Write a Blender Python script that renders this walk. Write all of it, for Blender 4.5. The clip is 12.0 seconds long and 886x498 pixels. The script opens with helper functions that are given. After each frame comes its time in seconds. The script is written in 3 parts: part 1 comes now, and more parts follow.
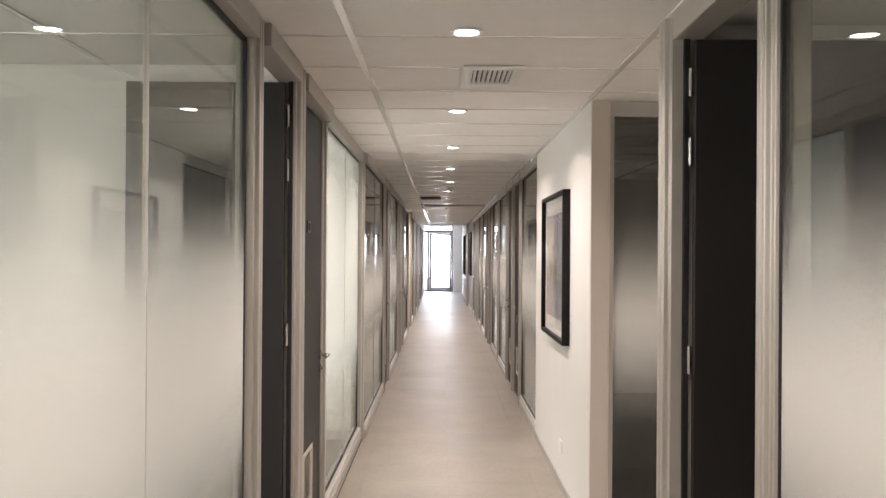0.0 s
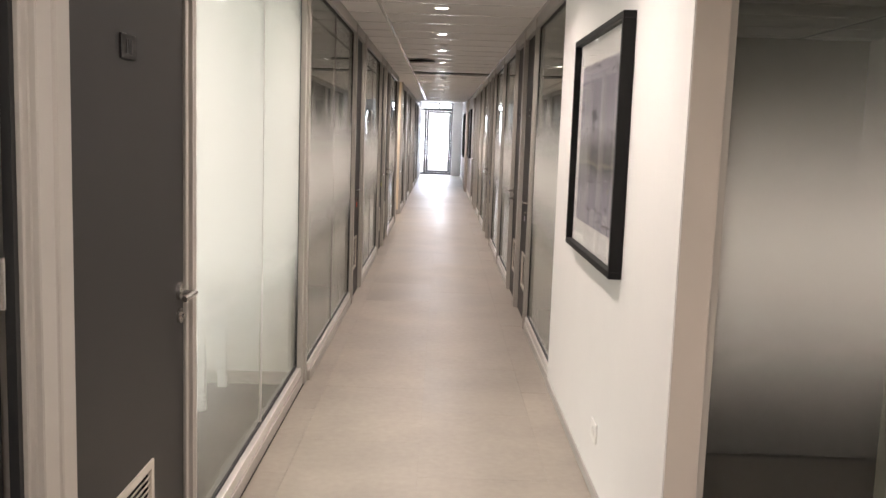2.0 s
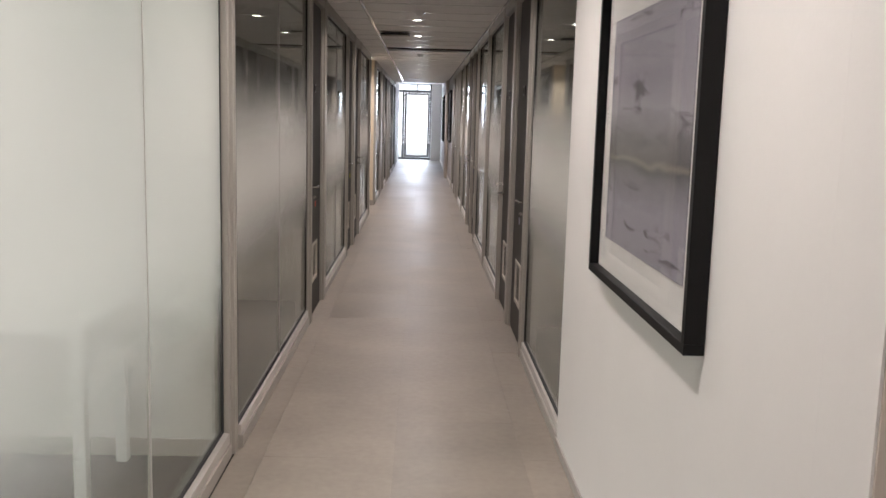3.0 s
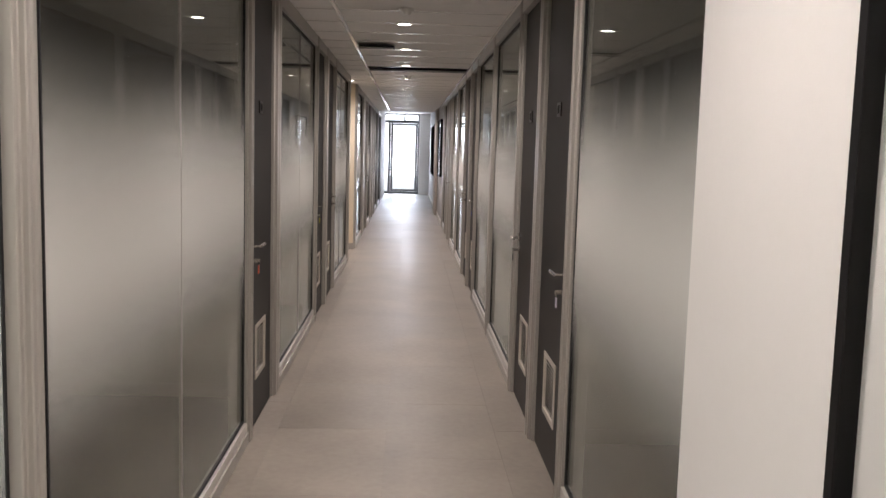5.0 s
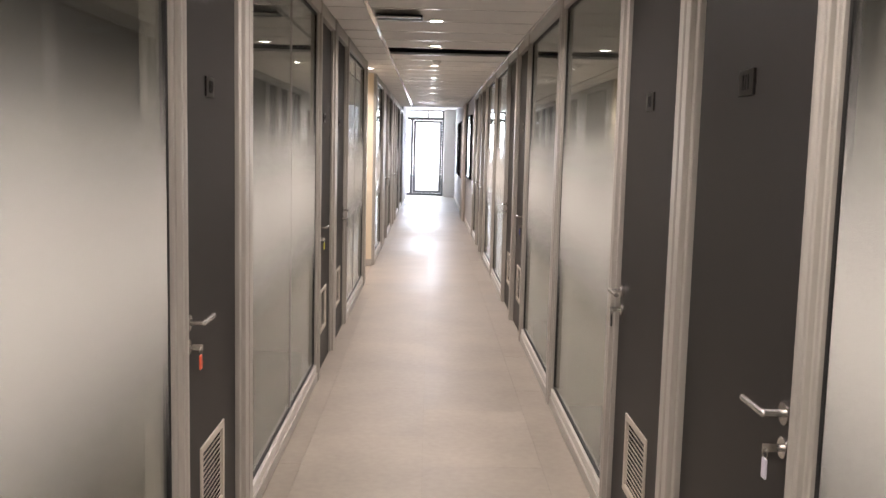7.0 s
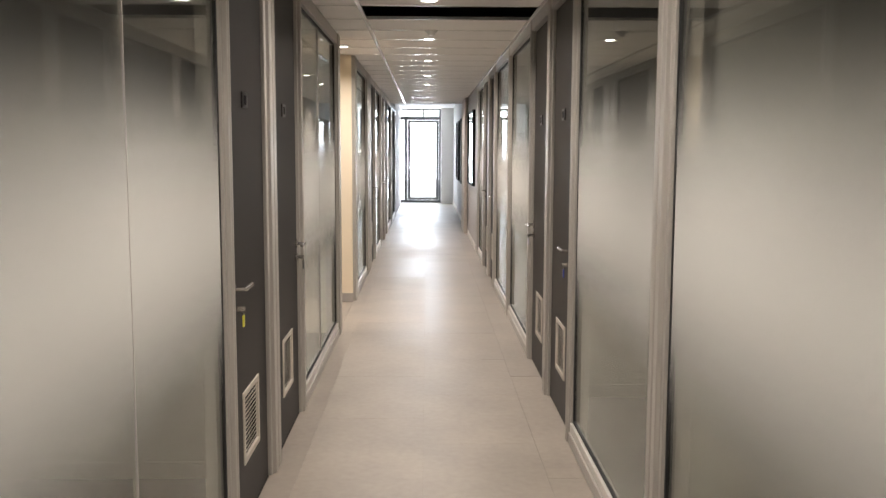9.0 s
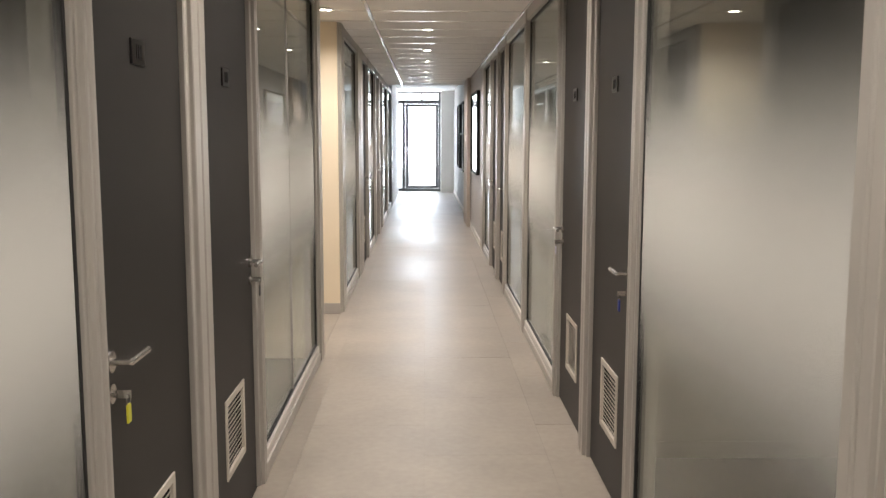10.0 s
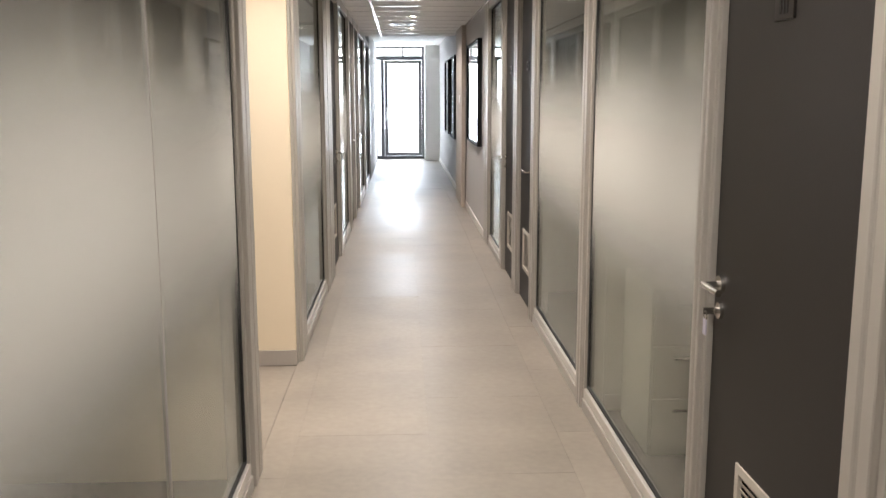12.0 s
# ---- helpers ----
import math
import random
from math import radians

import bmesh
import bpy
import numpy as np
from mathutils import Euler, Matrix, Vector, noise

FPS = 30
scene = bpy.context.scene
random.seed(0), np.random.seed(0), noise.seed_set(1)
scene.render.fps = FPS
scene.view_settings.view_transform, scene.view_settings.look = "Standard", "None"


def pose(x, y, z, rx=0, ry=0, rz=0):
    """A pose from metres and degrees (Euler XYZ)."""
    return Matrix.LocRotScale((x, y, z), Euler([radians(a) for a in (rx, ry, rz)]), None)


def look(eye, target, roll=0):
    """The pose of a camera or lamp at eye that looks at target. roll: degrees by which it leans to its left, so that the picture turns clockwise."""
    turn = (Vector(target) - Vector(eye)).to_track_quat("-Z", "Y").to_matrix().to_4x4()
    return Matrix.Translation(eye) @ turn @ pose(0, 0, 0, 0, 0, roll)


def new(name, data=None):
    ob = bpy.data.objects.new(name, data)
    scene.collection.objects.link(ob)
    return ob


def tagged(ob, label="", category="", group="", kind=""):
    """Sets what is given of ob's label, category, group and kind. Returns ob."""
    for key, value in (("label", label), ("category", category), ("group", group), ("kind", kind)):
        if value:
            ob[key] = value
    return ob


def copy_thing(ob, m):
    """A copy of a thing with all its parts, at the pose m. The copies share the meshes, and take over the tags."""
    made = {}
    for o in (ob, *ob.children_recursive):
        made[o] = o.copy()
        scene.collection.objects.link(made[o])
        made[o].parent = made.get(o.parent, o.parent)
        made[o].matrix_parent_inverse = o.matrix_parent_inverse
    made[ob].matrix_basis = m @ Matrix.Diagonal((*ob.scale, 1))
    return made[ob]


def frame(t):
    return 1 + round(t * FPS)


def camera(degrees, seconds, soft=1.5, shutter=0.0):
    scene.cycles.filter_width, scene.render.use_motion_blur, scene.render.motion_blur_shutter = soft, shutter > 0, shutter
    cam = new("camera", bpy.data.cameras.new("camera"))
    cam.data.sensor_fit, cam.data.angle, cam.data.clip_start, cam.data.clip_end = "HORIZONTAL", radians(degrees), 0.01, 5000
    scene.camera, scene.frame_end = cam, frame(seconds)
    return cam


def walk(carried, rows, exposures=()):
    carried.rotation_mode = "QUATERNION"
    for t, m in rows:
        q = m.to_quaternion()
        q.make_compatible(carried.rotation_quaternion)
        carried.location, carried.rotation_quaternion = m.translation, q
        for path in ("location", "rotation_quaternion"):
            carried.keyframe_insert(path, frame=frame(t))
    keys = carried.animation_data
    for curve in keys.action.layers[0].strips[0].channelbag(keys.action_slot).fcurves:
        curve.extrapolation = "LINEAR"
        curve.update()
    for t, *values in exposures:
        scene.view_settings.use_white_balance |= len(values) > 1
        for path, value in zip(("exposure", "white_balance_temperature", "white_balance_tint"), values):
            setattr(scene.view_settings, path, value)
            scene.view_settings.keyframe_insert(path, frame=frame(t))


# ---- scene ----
cam = camera(52.3, 12.0)
PATH = [
    (0, (0.026, -1.150, 1.633), (0.030, 0.850, 1.639), 0.4),
    (0.5, (0.027, -0.584, 1.624), (0.031, 1.414, 1.540), 0.5),
    (1, (0.089, 0.048, 1.584), (0.104, 2.042, 1.433), 1.1),
    (1.5, (0.103, 0.650, 1.569), (0.106, 2.640, 1.362), 1.7),
    (2, (0.153, 1.277, 1.564), (0.163, 3.261, 1.310), 2.0),
    (2.5, (0.192, 2.008, 1.560), (0.210, 3.987, 1.269), 1.8),
    (3, (0.185, 2.681, 1.570), (0.238, 4.659, 1.280), 1.5),
    (5, (0.180, 4.700, 1.560), (0.260, 6.686, 1.340), 1.6),
    (5.5, (0.142, 5.075, 1.563), (0.198, 7.062, 1.345), 1.6),
    (6, (0.108, 5.517, 1.574), (0.150, 7.504, 1.354), 1.8),
    (6.5, (0.117, 6.111, 1.582), (0.154, 8.097, 1.355), 1.8),
    (7, (0.096, 6.729, 1.584), (0.129, 8.716, 1.358), 1.4),
    (7.5, (0.118, 7.352, 1.559), (0.156, 9.341, 1.345), 1.0),
    (9.5, (0.104, 10.012, 1.566), (0.140, 11.998, 1.337), 0.1),
    (10, (0.097, 10.714, 1.552), (0.136, 12.698, 1.301), 0.1),
    (10.5, (0.013, 11.394, 1.537), (0.058, 13.374, 1.260), 0.1),
    (11, (0.031, 12.092, 1.513), (0.095, 14.068, 1.209), 0.1),
    (11.5, (-0.014, 12.733, 1.535), (0.058, 14.706, 1.214), 0.1),
    (12, (-0.017, 13.371, 1.555), (0.070, 15.340, 1.219), -0.1),
]
EXPOSURES = [(0, 0.05, 6450, 10), (1.5, 0.08, 6450, 10), (2.5, -0.2, 6350, 10), (3, -0.5, 6200, 10), (5, -0.4, 6250, 10), (5.5, -0.38, 6200, 10), (6, -0.1, 6150, 10), (6.5, 0.05, 6250, 10), (7.5, 0.30, 6450, 10), (9.5, 0.05, 6400, 4), (10.5, 0.15, 6400, 4), (11.5, 0.2, 6400, 4), (12, 0.12, 6350, 4)]
walk(cam, [(t, look(e, g, r)) for t, e, g, r in PATH], EXPOSURES)

# ---- world and lights ----
LAMP_POWER = 19.0
WINDOW_POWER = 25.0
WARM = (1.0, 0.86, 0.80)
world = bpy.data.worlds.new("sky")
scene.world = world
world.use_nodes = True
wn = world.node_tree
sky = wn.nodes.new("ShaderNodeTexSky")
sky.sky_type = "NISHITA"
sky.sun_disc = False
sky.sun_elevation, sky.sun_rotation = radians(48), radians(180)
wn.links.new(sky.outputs[0], wn.nodes["Background"].inputs[0])
wn.nodes["Background"].inputs[1].default_value = 0.15
sun = new("sun", bpy.data.lights.new("sun", "SUN"))
sun.data.energy, sun.data.angle, sun.data.color = 4.0, radians(0.5), (1.0, 0.95, 0.88)
sun.matrix_world = look((0, 0, 0), (0, 1.0, -1.1))


def area_lamp(name, eye, target, sx, sy, power, colour):
    d = bpy.data.lights.new(name, "AREA")
    d.shape, d.size, d.size_y, d.energy, d.color = "RECTANGLE", sx, sy, power, colour
    o = new(name, d)
    o.matrix_world = look(eye, target)
    return o


# ---- plan ----
XL, XR = -0.63, 0.872
H = 2.5
HEAD = 2.41
DEPTH = 0.10
Y_END = 35.2
BACK_L, BACK_R = -3.7, 3.9


# ---- materials ----
def material(name, base, rough=0.5, metal=0.0, vary=0.06, scale=6.0, bump=0.0, bump_scale=120.0, spec=0.5, rnd=0.0, rough_vary=0.0, rough_rnd=0.0):
    m = bpy.data.materials.new(name)
    m.use_nodes = True
    nt = m.node_tree
    b = nt.nodes["Principled BSDF"]
    b.inputs["Roughness"].default_value = rough
    b.inputs["Metallic"].default_value = metal
    b.inputs["Specular IOR Level"].default_value = spec
    geo = nt.nodes.new("ShaderNodeNewGeometry")
    n1 = nt.nodes.new("ShaderNodeTexNoise")
    n1.inputs["Scale"].default_value, n1.inputs["Detail"].default_value = scale, 5
    n2 = nt.nodes.new("ShaderNodeTexNoise")
    n2.inputs["Scale"].default_value, n2.inputs["Detail"].default_value = scale * 14, 3
    for n in (n1, n2):
        nt.links.new(geo.outputs["Position"], n.inputs["Vector"])
    add = nt.nodes.new("ShaderNodeMath")
    add.operation = "MULTIPLY_ADD"
    add.inputs[1].default_value = 0.4
    nt.links.new(n2.outputs["Fac"], add.inputs[0])
    nt.links.new(n1.outputs["Fac"], add.inputs[2])
    mr = nt.nodes.new("ShaderNodeMapRange")
    mr.inputs["From Min"].default_value, mr.inputs["From Max"].default_value = 0.25, 1.15
    mr.inputs["To Min"].default_value, mr.inputs["To Max"].default_value = 1 - vary, 1 + vary
    nt.links.new(add.outputs[0], mr.inputs["Value"])
    last = mr.outputs[0]
    if rnd:
        info = nt.nodes.new("ShaderNodeObjectInfo")
        m2 = nt.nodes.new("ShaderNodeMapRange")
        m2.inputs["To Min"].default_value, m2.inputs["To Max"].default_value = 1 - rnd, 1 + rnd
        nt.links.new(info.outputs["Random"], m2.inputs["Value"])
        mul = nt.nodes.new("ShaderNodeMath")
        mul.operation = "MULTIPLY"
        nt.links.new(last, mul.inputs[0])
        nt.links.new(m2.outputs[0], mul.inputs[1])
        last = mul.outputs[0]
    sc = nt.nodes.new("ShaderNodeVectorMath")
    sc.operation = "SCALE"
    sc.inputs[0].default_value = base
    nt.links.new(last, sc.inputs["Scale"])
    nt.links.new(sc.outputs[0], b.inputs["Base Color"])
    if rough_vary:
        m3 = nt.nodes.new("ShaderNodeMapRange")
        m3.inputs["From Min"].default_value, m3.inputs["From Max"].default_value = 0.15, 0.85
        m3.inputs["To Min"].default_value, m3.inputs["To Max"].default_value = rough - rough_vary, rough + rough_vary
        nt.links.new(n1.outputs["Fac"], m3.inputs["Value"])
        rough_out = m3.outputs[0]
        if rough_rnd:
            ri = nt.nodes.new("ShaderNodeObjectInfo")
            ra = nt.nodes.new("ShaderNodeMath")
            ra.operation = "MULTIPLY_ADD"
            ra.inputs[1].default_value = rough_rnd * 2
            nt.links.new(ri.outputs["Random"], ra.inputs[0])
            nt.links.new(rough_out, ra.inputs[2])
            rough_out = ra.outputs[0]
        nt.links.new(rough_out, b.inputs["Roughness"])
    if bump:
        n3 = nt.nodes.new("ShaderNodeTexNoise")
        n3.inputs["Scale"].default_value = bump_scale
        nt.links.new(geo.outputs["Position"], n3.inputs["Vector"])
        bp = nt.nodes.new("ShaderNodeBump")
        bp.inputs["Strength"].default_value, bp.inputs["Distance"].default_value = bump, 0.002
        nt.links.new(n3.outputs["Fac"], bp.inputs["Height"])
        nt.links.new(bp.outputs[0], b.inputs["Normal"])
    return m


def glass_material(name, tint, ior, grazing=1.0):
    m = bpy.data.materials.new(name)
    m.use_nodes = True
    nt = m.node_tree
    nt.nodes.remove(nt.nodes["Principled BSDF"])
    out = nt.nodes["Material Output"]
    tr = nt.nodes.new("ShaderNodeBsdfTransparent")
    tr.inputs[0].default_value = (*tint, 1)
    gl = nt.nodes.new("ShaderNodeBsdfGlossy")
    gl.inputs["Roughness"].default_value = 0.012
    gl.inputs["Color"].default_value = (0.95, 0.98, 0.96, 1)
    lw = nt.nodes.new("ShaderNodeLayerWeight")
    lw.inputs["Blend"].default_value = 0.5
    pw = nt.nodes.new("ShaderNodeMath")
    pw.operation = "POWER"
    pw.inputs[1].default_value = 5.0
    nt.links.new(lw.outputs["Facing"], pw.inputs[0])
    f0 = ((ior - 1) / (ior + 1)) ** 2
    fr = nt.nodes.new("ShaderNodeMath")
    fr.operation = "MULTIPLY_ADD"
    fr.inputs[1].default_value, fr.inputs[2].default_value = grazing - f0, f0
    nt.links.new(pw.outputs[0], fr.inputs[0])
    mix = nt.nodes.new("ShaderNodeMixShader")
    nt.links.new(fr.outputs[0], mix.inputs[0])
    nt.links.new(tr.outputs[0], mix.inputs[1])
    nt.links.new(gl.outputs[0], mix.inputs[2])
    nt.links.new(mix.outputs[0], out.inputs["Surface"])
    return m


def film_material(name, z0, z1, z2, z3, top, passing=0.16):
    """White dot-gradient film: clear below z0, dense from z1 to z2, clear again above z3."""
    m = bpy.data.materials.new(name)
    m.use_nodes = True
    nt = m.node_tree
    nt.nodes.remove(nt.nodes["Principled BSDF"])
    out = nt.nodes["Material Output"]
    geo = nt.nodes.new("ShaderNodeNewGeometry")
    sep = nt.nodes.new("ShaderNodeSeparateXYZ")
    nt.links.new(geo.outputs["Position"], sep.inputs[0])
    lo = nt.nodes.new("ShaderNodeMapRange")
    lo.interpolation_type = "SMOOTHSTEP"
    lo.inputs["From Min"].default_value, lo.inputs["From Max"].default_value = z0, z1
    hi = nt.nodes.new("ShaderNodeMapRange")
    hi.interpolation_type = "SMOOTHSTEP"
    hi.inputs["From Min"].default_value, hi.inputs["From Max"].default_value = z2, z3
    hi.inputs["To Min"].default_value, hi.inputs["To Max"].default_value = 1, 0
    # the gradient is printed in fine dots, so its height wavers
    dots = nt.nodes.new("ShaderNodeTexNoise")
    dots.inputs["Scale"].default_value, dots.inputs["Detail"].default_value = 2200.0, 0.0
    nt.links.new(geo.outputs["Position"], dots.inputs["Vector"])
    wave = nt.nodes.new("ShaderNodeMath")
    wave.operation = "MULTIPLY_ADD"
    wave.inputs[1].default_value = 0.6
    nt.links.new(dots.outputs["Fac"], wave.inputs[0])
    off = nt.nodes.new("ShaderNodeMath")
    off.operation = "SUBTRACT"
    off.inputs[1].default_value = 0.3
    nt.links.new(sep.outputs["Z"], off.inputs[0])
    nt.links.new(off.outputs[0], wave.inputs[2])
    for n in (lo, hi):
        nt.links.new(wave.outputs[0], n.inputs["Value"])
    mu = nt.nodes.new("ShaderNodeMath")
    mu.operation = "MULTIPLY"
    nt.links.new(lo.outputs[0], mu.inputs[0])
    nt.links.new(hi.outputs[0], mu.inputs[1])
    # each pane of film has two faces: take the root of what passes
    inv = nt.nodes.new("ShaderNodeMath")
    inv.operation = "MULTIPLY_ADD"
    inv.inputs[1].default_value, inv.inputs[2].default_value = -top, 0.985
    nt.links.new(mu.outputs[0], inv.inputs[0])
    rt = nt.nodes.new("ShaderNodeMath")
    rt.operation = "POWER"
    rt.inputs[1].default_value = 0.5
    nt.links.new(inv.outputs[0], rt.inputs[0])
    mx = nt.nodes.new("ShaderNodeMath")
    mx.operation = "SUBTRACT"
    mx.inputs[0].default_value = 1.0
    nt.links.new(rt.outputs[0], mx.inputs[1])
    df = nt.nodes.new("ShaderNodeBsdfDiffuse")
    df.inputs[0].default_value = (0.81, 0.805, 0.762, 1)
    tl = nt.nodes.new("ShaderNodeBsdfTranslucent")
    tl.inputs[0].default_value = (0.80, 0.80, 0.775, 1)
    body = nt.nodes.new("ShaderNodeMixShader")
    body.inputs[0].default_value = passing
    nt.links.new(df.outputs[0], body.inputs[1])
    nt.links.new(tl.outputs[0], body.inputs[2])
    tr = nt.nodes.new("ShaderNodeBsdfTransparent")
    mix = nt.nodes.new("ShaderNodeMixShader")
    nt.links.new(mx.outputs[0], mix.inputs[0])
    nt.links.new(tr.outputs[0], mix.inputs[1])
    nt.links.new(body.outputs[0], mix.inputs[2])
    nt.links.new(mix.outputs[0], out.inputs["Surface"])
    return m


def emitter(name, colour, strength):
    m = bpy.data.materials.new(name)
    m.use_nodes = True
    b = m.node_tree.nodes["Principled BSDF"]
    b.inputs["Base Color"].default_value = (0.9, 0.9, 0.9, 1)
    b.inputs["Emission Color"].default_value = (*colour, 1)
    b.inputs["Emission Strength"].default_value = strength
    return m


M_TILE = material("porcelain", (0.304, 0.267, 0.224), 0.36, vary=0.30, scale=1.8, rnd=0.08, rough_vary=0.05, spec=0.45, rough_rnd=0.06, bump=0.05, bump_scale=60)
M_GROUT = material("grout", (0.28, 0.248, 0.212), 0.6, vary=0.1)
M_CARPET = material("carpet", (0.024, 0.022, 0.021), 0.95, vary=0.25, scale=30, bump=0.6, bump_scale=300)
M_CEIL = material("ceiling_board", (0.87, 0.85, 0.82), 0.85, vary=0.04, scale=9, bump=0.35, bump_scale=160)
M_TBAR = material("tbar_white", (0.82, 0.80, 0.77), 0.17, vary=0.03, spec=0.7)
M_VOID_SHADE = material("ceiling_void_shade", (0.03, 0.028, 0.026), 0.9, vary=0.3)
M_WHITE = material("white_plaster", (0.78, 0.76, 0.73), 0.75, vary=0.025, scale=3, bump=0.12, bump_scale=90)
M_CREAM = material("cream_plaster", (0.80, 0.70, 0.54), 0.75, vary=0.03, scale=3, bump=0.12, bump_scale=90)
M_GREY = material("grey_plaster", (0.56, 0.54, 0.53), 0.75, vary=0.03, scale=3, bump=0.12, bump_scale=90)
# walls of the unlit offices, their dimness put into the colour
M_OFFICE_DIM = material("office_wall_dimmed", (0.46, 0.44, 0.39), 0.75, vary=0.03, scale=3, bump=0.1, bump_scale=90)
M_BEIGE = material("beige_plaster", (0.52, 0.46, 0.40), 0.75, vary=0.03, scale=3, bump=0.1, bump_scale=90)
M_ALU = material("powder_coated_aluminium", (0.44, 0.415, 0.375), 0.36, metal=0.2, vary=0.03, scale=8, bump=0.05, bump_scale=400)
M_BEAD = material("aluminium_bead", (0.66, 0.63, 0.59), 0.30, metal=0.4, vary=0.05, scale=10)
M_GASKET = material("black_gasket", (0.012, 0.012, 0.012), 0.6, vary=0.1)
M_DOOR = material("charcoal_laminate", (0.022, 0.0200, 0.0188), 0.48, vary=0.10, scale=3, bump=0.10, bump_scale=220, spec=0.3)
M_STEEL = material("brushed_steel", (0.62, 0.60, 0.57), 0.26, metal=1.0, vary=0.06, scale=30)
M_PLATE = material("bronzed_plate", (0.016, 0.014, 0.013), 0.3, metal=0.3, vary=0.1, scale=30)
M_PLATE_MARK = material("plate_marking", (0.006, 0.0055, 0.005), 0.5, vary=0.05)
M_GRILLE = material("grille_metal", (0.60, 0.56, 0.49), 0.42, metal=0.2, vary=0.06, scale=20)
M_BLACK = material("black_wood", (0.006, 0.0055, 0.0055), 0.5, vary=0.2, scale=20, spec=0.25)
M_MAT = material("mount_card", (0.80, 0.78, 0.74), 0.9, vary=0.02)
M_SKIRT = material("grey_skirting", (0.42, 0.39, 0.36), 0.5, vary=0.05)
M_PLASTIC = material("white_plastic", (0.80, 0.78, 0.74), 0.35, vary=0.02)
M_DESK = material("white_melamine", (0.78, 0.78, 0.76), 0.4, vary=0.02)
M_PEDESTAL = material("grey_melamine", (0.42, 0.41, 0.37), 0.5, vary=0.03)
M_DARKALU = material("dark_aluminium", (0.10, 0.10, 0.105), 0.4, metal=0.4, vary=0.06)
M_GLASS = glass_material("clear_glass", (0.885, 0.90, 0.865), 1.52, 0.9)
M_DOORGLASS = glass_material("end_door_glass", (0.97, 0.975, 0.98), 1.52, 0.8)
M_PICGLASS = glass_material("picture_glass", (0.97, 0.97, 0.97), 1.22, 0.35)
M_FILM = film_material("gradient_film", 0.66, 1.23, 1.28, 1.82, 0.94)
M_FILM_LIGHT = film_material("light_gradient_film", 0.25, 1.2, 1.5, 3.2, 0.72, 0.5)
M_LAMP = emitter("lamp_glow", (1.0, 0.93, 0.84), 40.0)
M_OUT_GLOW = emitter("outside_glow", (0.94, 0.97, 1.0), 3.0)
M_PAVE = material("pale_paving", (0.75, 0.74, 0.72), 0.7, vary=0.05)
TAG_COLOURS = {
    "red": material("red_tag", (0.62, 0.10, 0.05), 0.4, vary=0.03),
    "yellow": material("yellow_tag", (0.62, 0.60, 0.05), 0.4, vary=0.03),
    "blue": material("blue_tag", (0.02, 0.04, 0.30), 0.4, vary=0.03),
    "white": material("pale_tag", (0.55, 0.53, 0.62), 0.4, vary=0.03),
    "black": material("dark_tag", (0.03, 0.03, 0.03), 0.4, vary=0.03),
}


def artwork_material():
    m = bpy.data.materials.new("abstract_print")
    m.use_nodes = True
    nt = m.node_tree
    b = nt.nodes["Principled BSDF"]
    b.inputs["Roughness"].default_value = 0.7
    geo = nt.nodes.new("ShaderNodeNewGeometry")
    sep = nt.nodes.new("ShaderNodeSeparateXYZ")
    nt.links.new(geo.outputs["Position"], sep.inputs[0])

    def wash(scale, stretch, detail):
        mp = nt.nodes.new("ShaderNodeMapping")
        mp.inputs["Scale"].default_value = (1, 1, stretch)
        nt.links.new(geo.outputs["Position"], mp.inputs[0])
        n = nt.nodes.new("ShaderNodeTexNoise")
        n.inputs["Scale"].default_value, n.inputs["Detail"].default_value, n.inputs["Distortion"].default_value = scale, detail, 0.8
        nt.links.new(mp.outputs[0], n.inputs["Vector"])
        return n.outputs["Fac"]

    ma = nt.nodes.new("ShaderNodeMath")
    ma.operation = "MULTIPLY_ADD"
    ma.inputs[1].default_value = 0.07
    nt.links.new(wash(3.5, 2.5, 8), ma.inputs[0])
    zz = nt.nodes.new("ShaderNodeMapRange")
    zz.inputs["From Min"].default_value, zz.inputs["From Max"].default_value = 1.1, 1.95
    zz.inputs["To Min"].default_value, zz.inputs["To Max"].default_value = -0.035, 0.965
    nt.links.new(sep.outputs["Z"], zz.inputs["Value"])
    nt.links.new(zz.outputs[0], ma.inputs[2])
    r = nt.nodes.new("ShaderNodeValToRGB")
    e = r.color_ramp.elements
    e[0].position, e[0].color = 0.0, (0.36, 0.34, 0.38, 1)
    e[1].position, e[1].color = 1.0, (0.36, 0.34, 0.38, 1)
    for q, c in ((0.26, (0.34, 0.32, 0.36)), (0.36, (0.20, 0.19, 0.205)), (0.395, (0.11, 0.105, 0.11)), (0.41, (0.25, 0.23, 0.185)), (0.425, (0.13, 0.12, 0.12)), (0.50, (0.18, 0.17, 0.175)), (0.60, (0.40, 0.38, 0.41)), (0.70, (0.33, 0.31, 0.345))):
        x = e.new(q)
        x.color = (*c, 1)
    nt.links.new(ma.outputs[0], r.inputs[0])
    fl = nt.nodes.new("ShaderNodeMapRange")
    fl.inputs["From Min"].default_value, fl.inputs["From Max"].default_value = 0.58, 0.70
    nt.links.new(wash(4.5, 4.5, 4), fl.inputs["Value"])
    mc = nt.nodes.new("ShaderNodeMix")
    mc.data_type = "RGBA"
    nt.links.new(fl.outputs[0], mc.inputs["Factor"])
    nt.links.new(r.outputs[0], mc.inputs["A"])
    mc.inputs["B"].default_value = (0.13, 0.12, 0.13, 1)
    nt.links.new(mc.outputs["Result"], b.inputs["Base Color"])
    return m


M_ART = artwork_material()


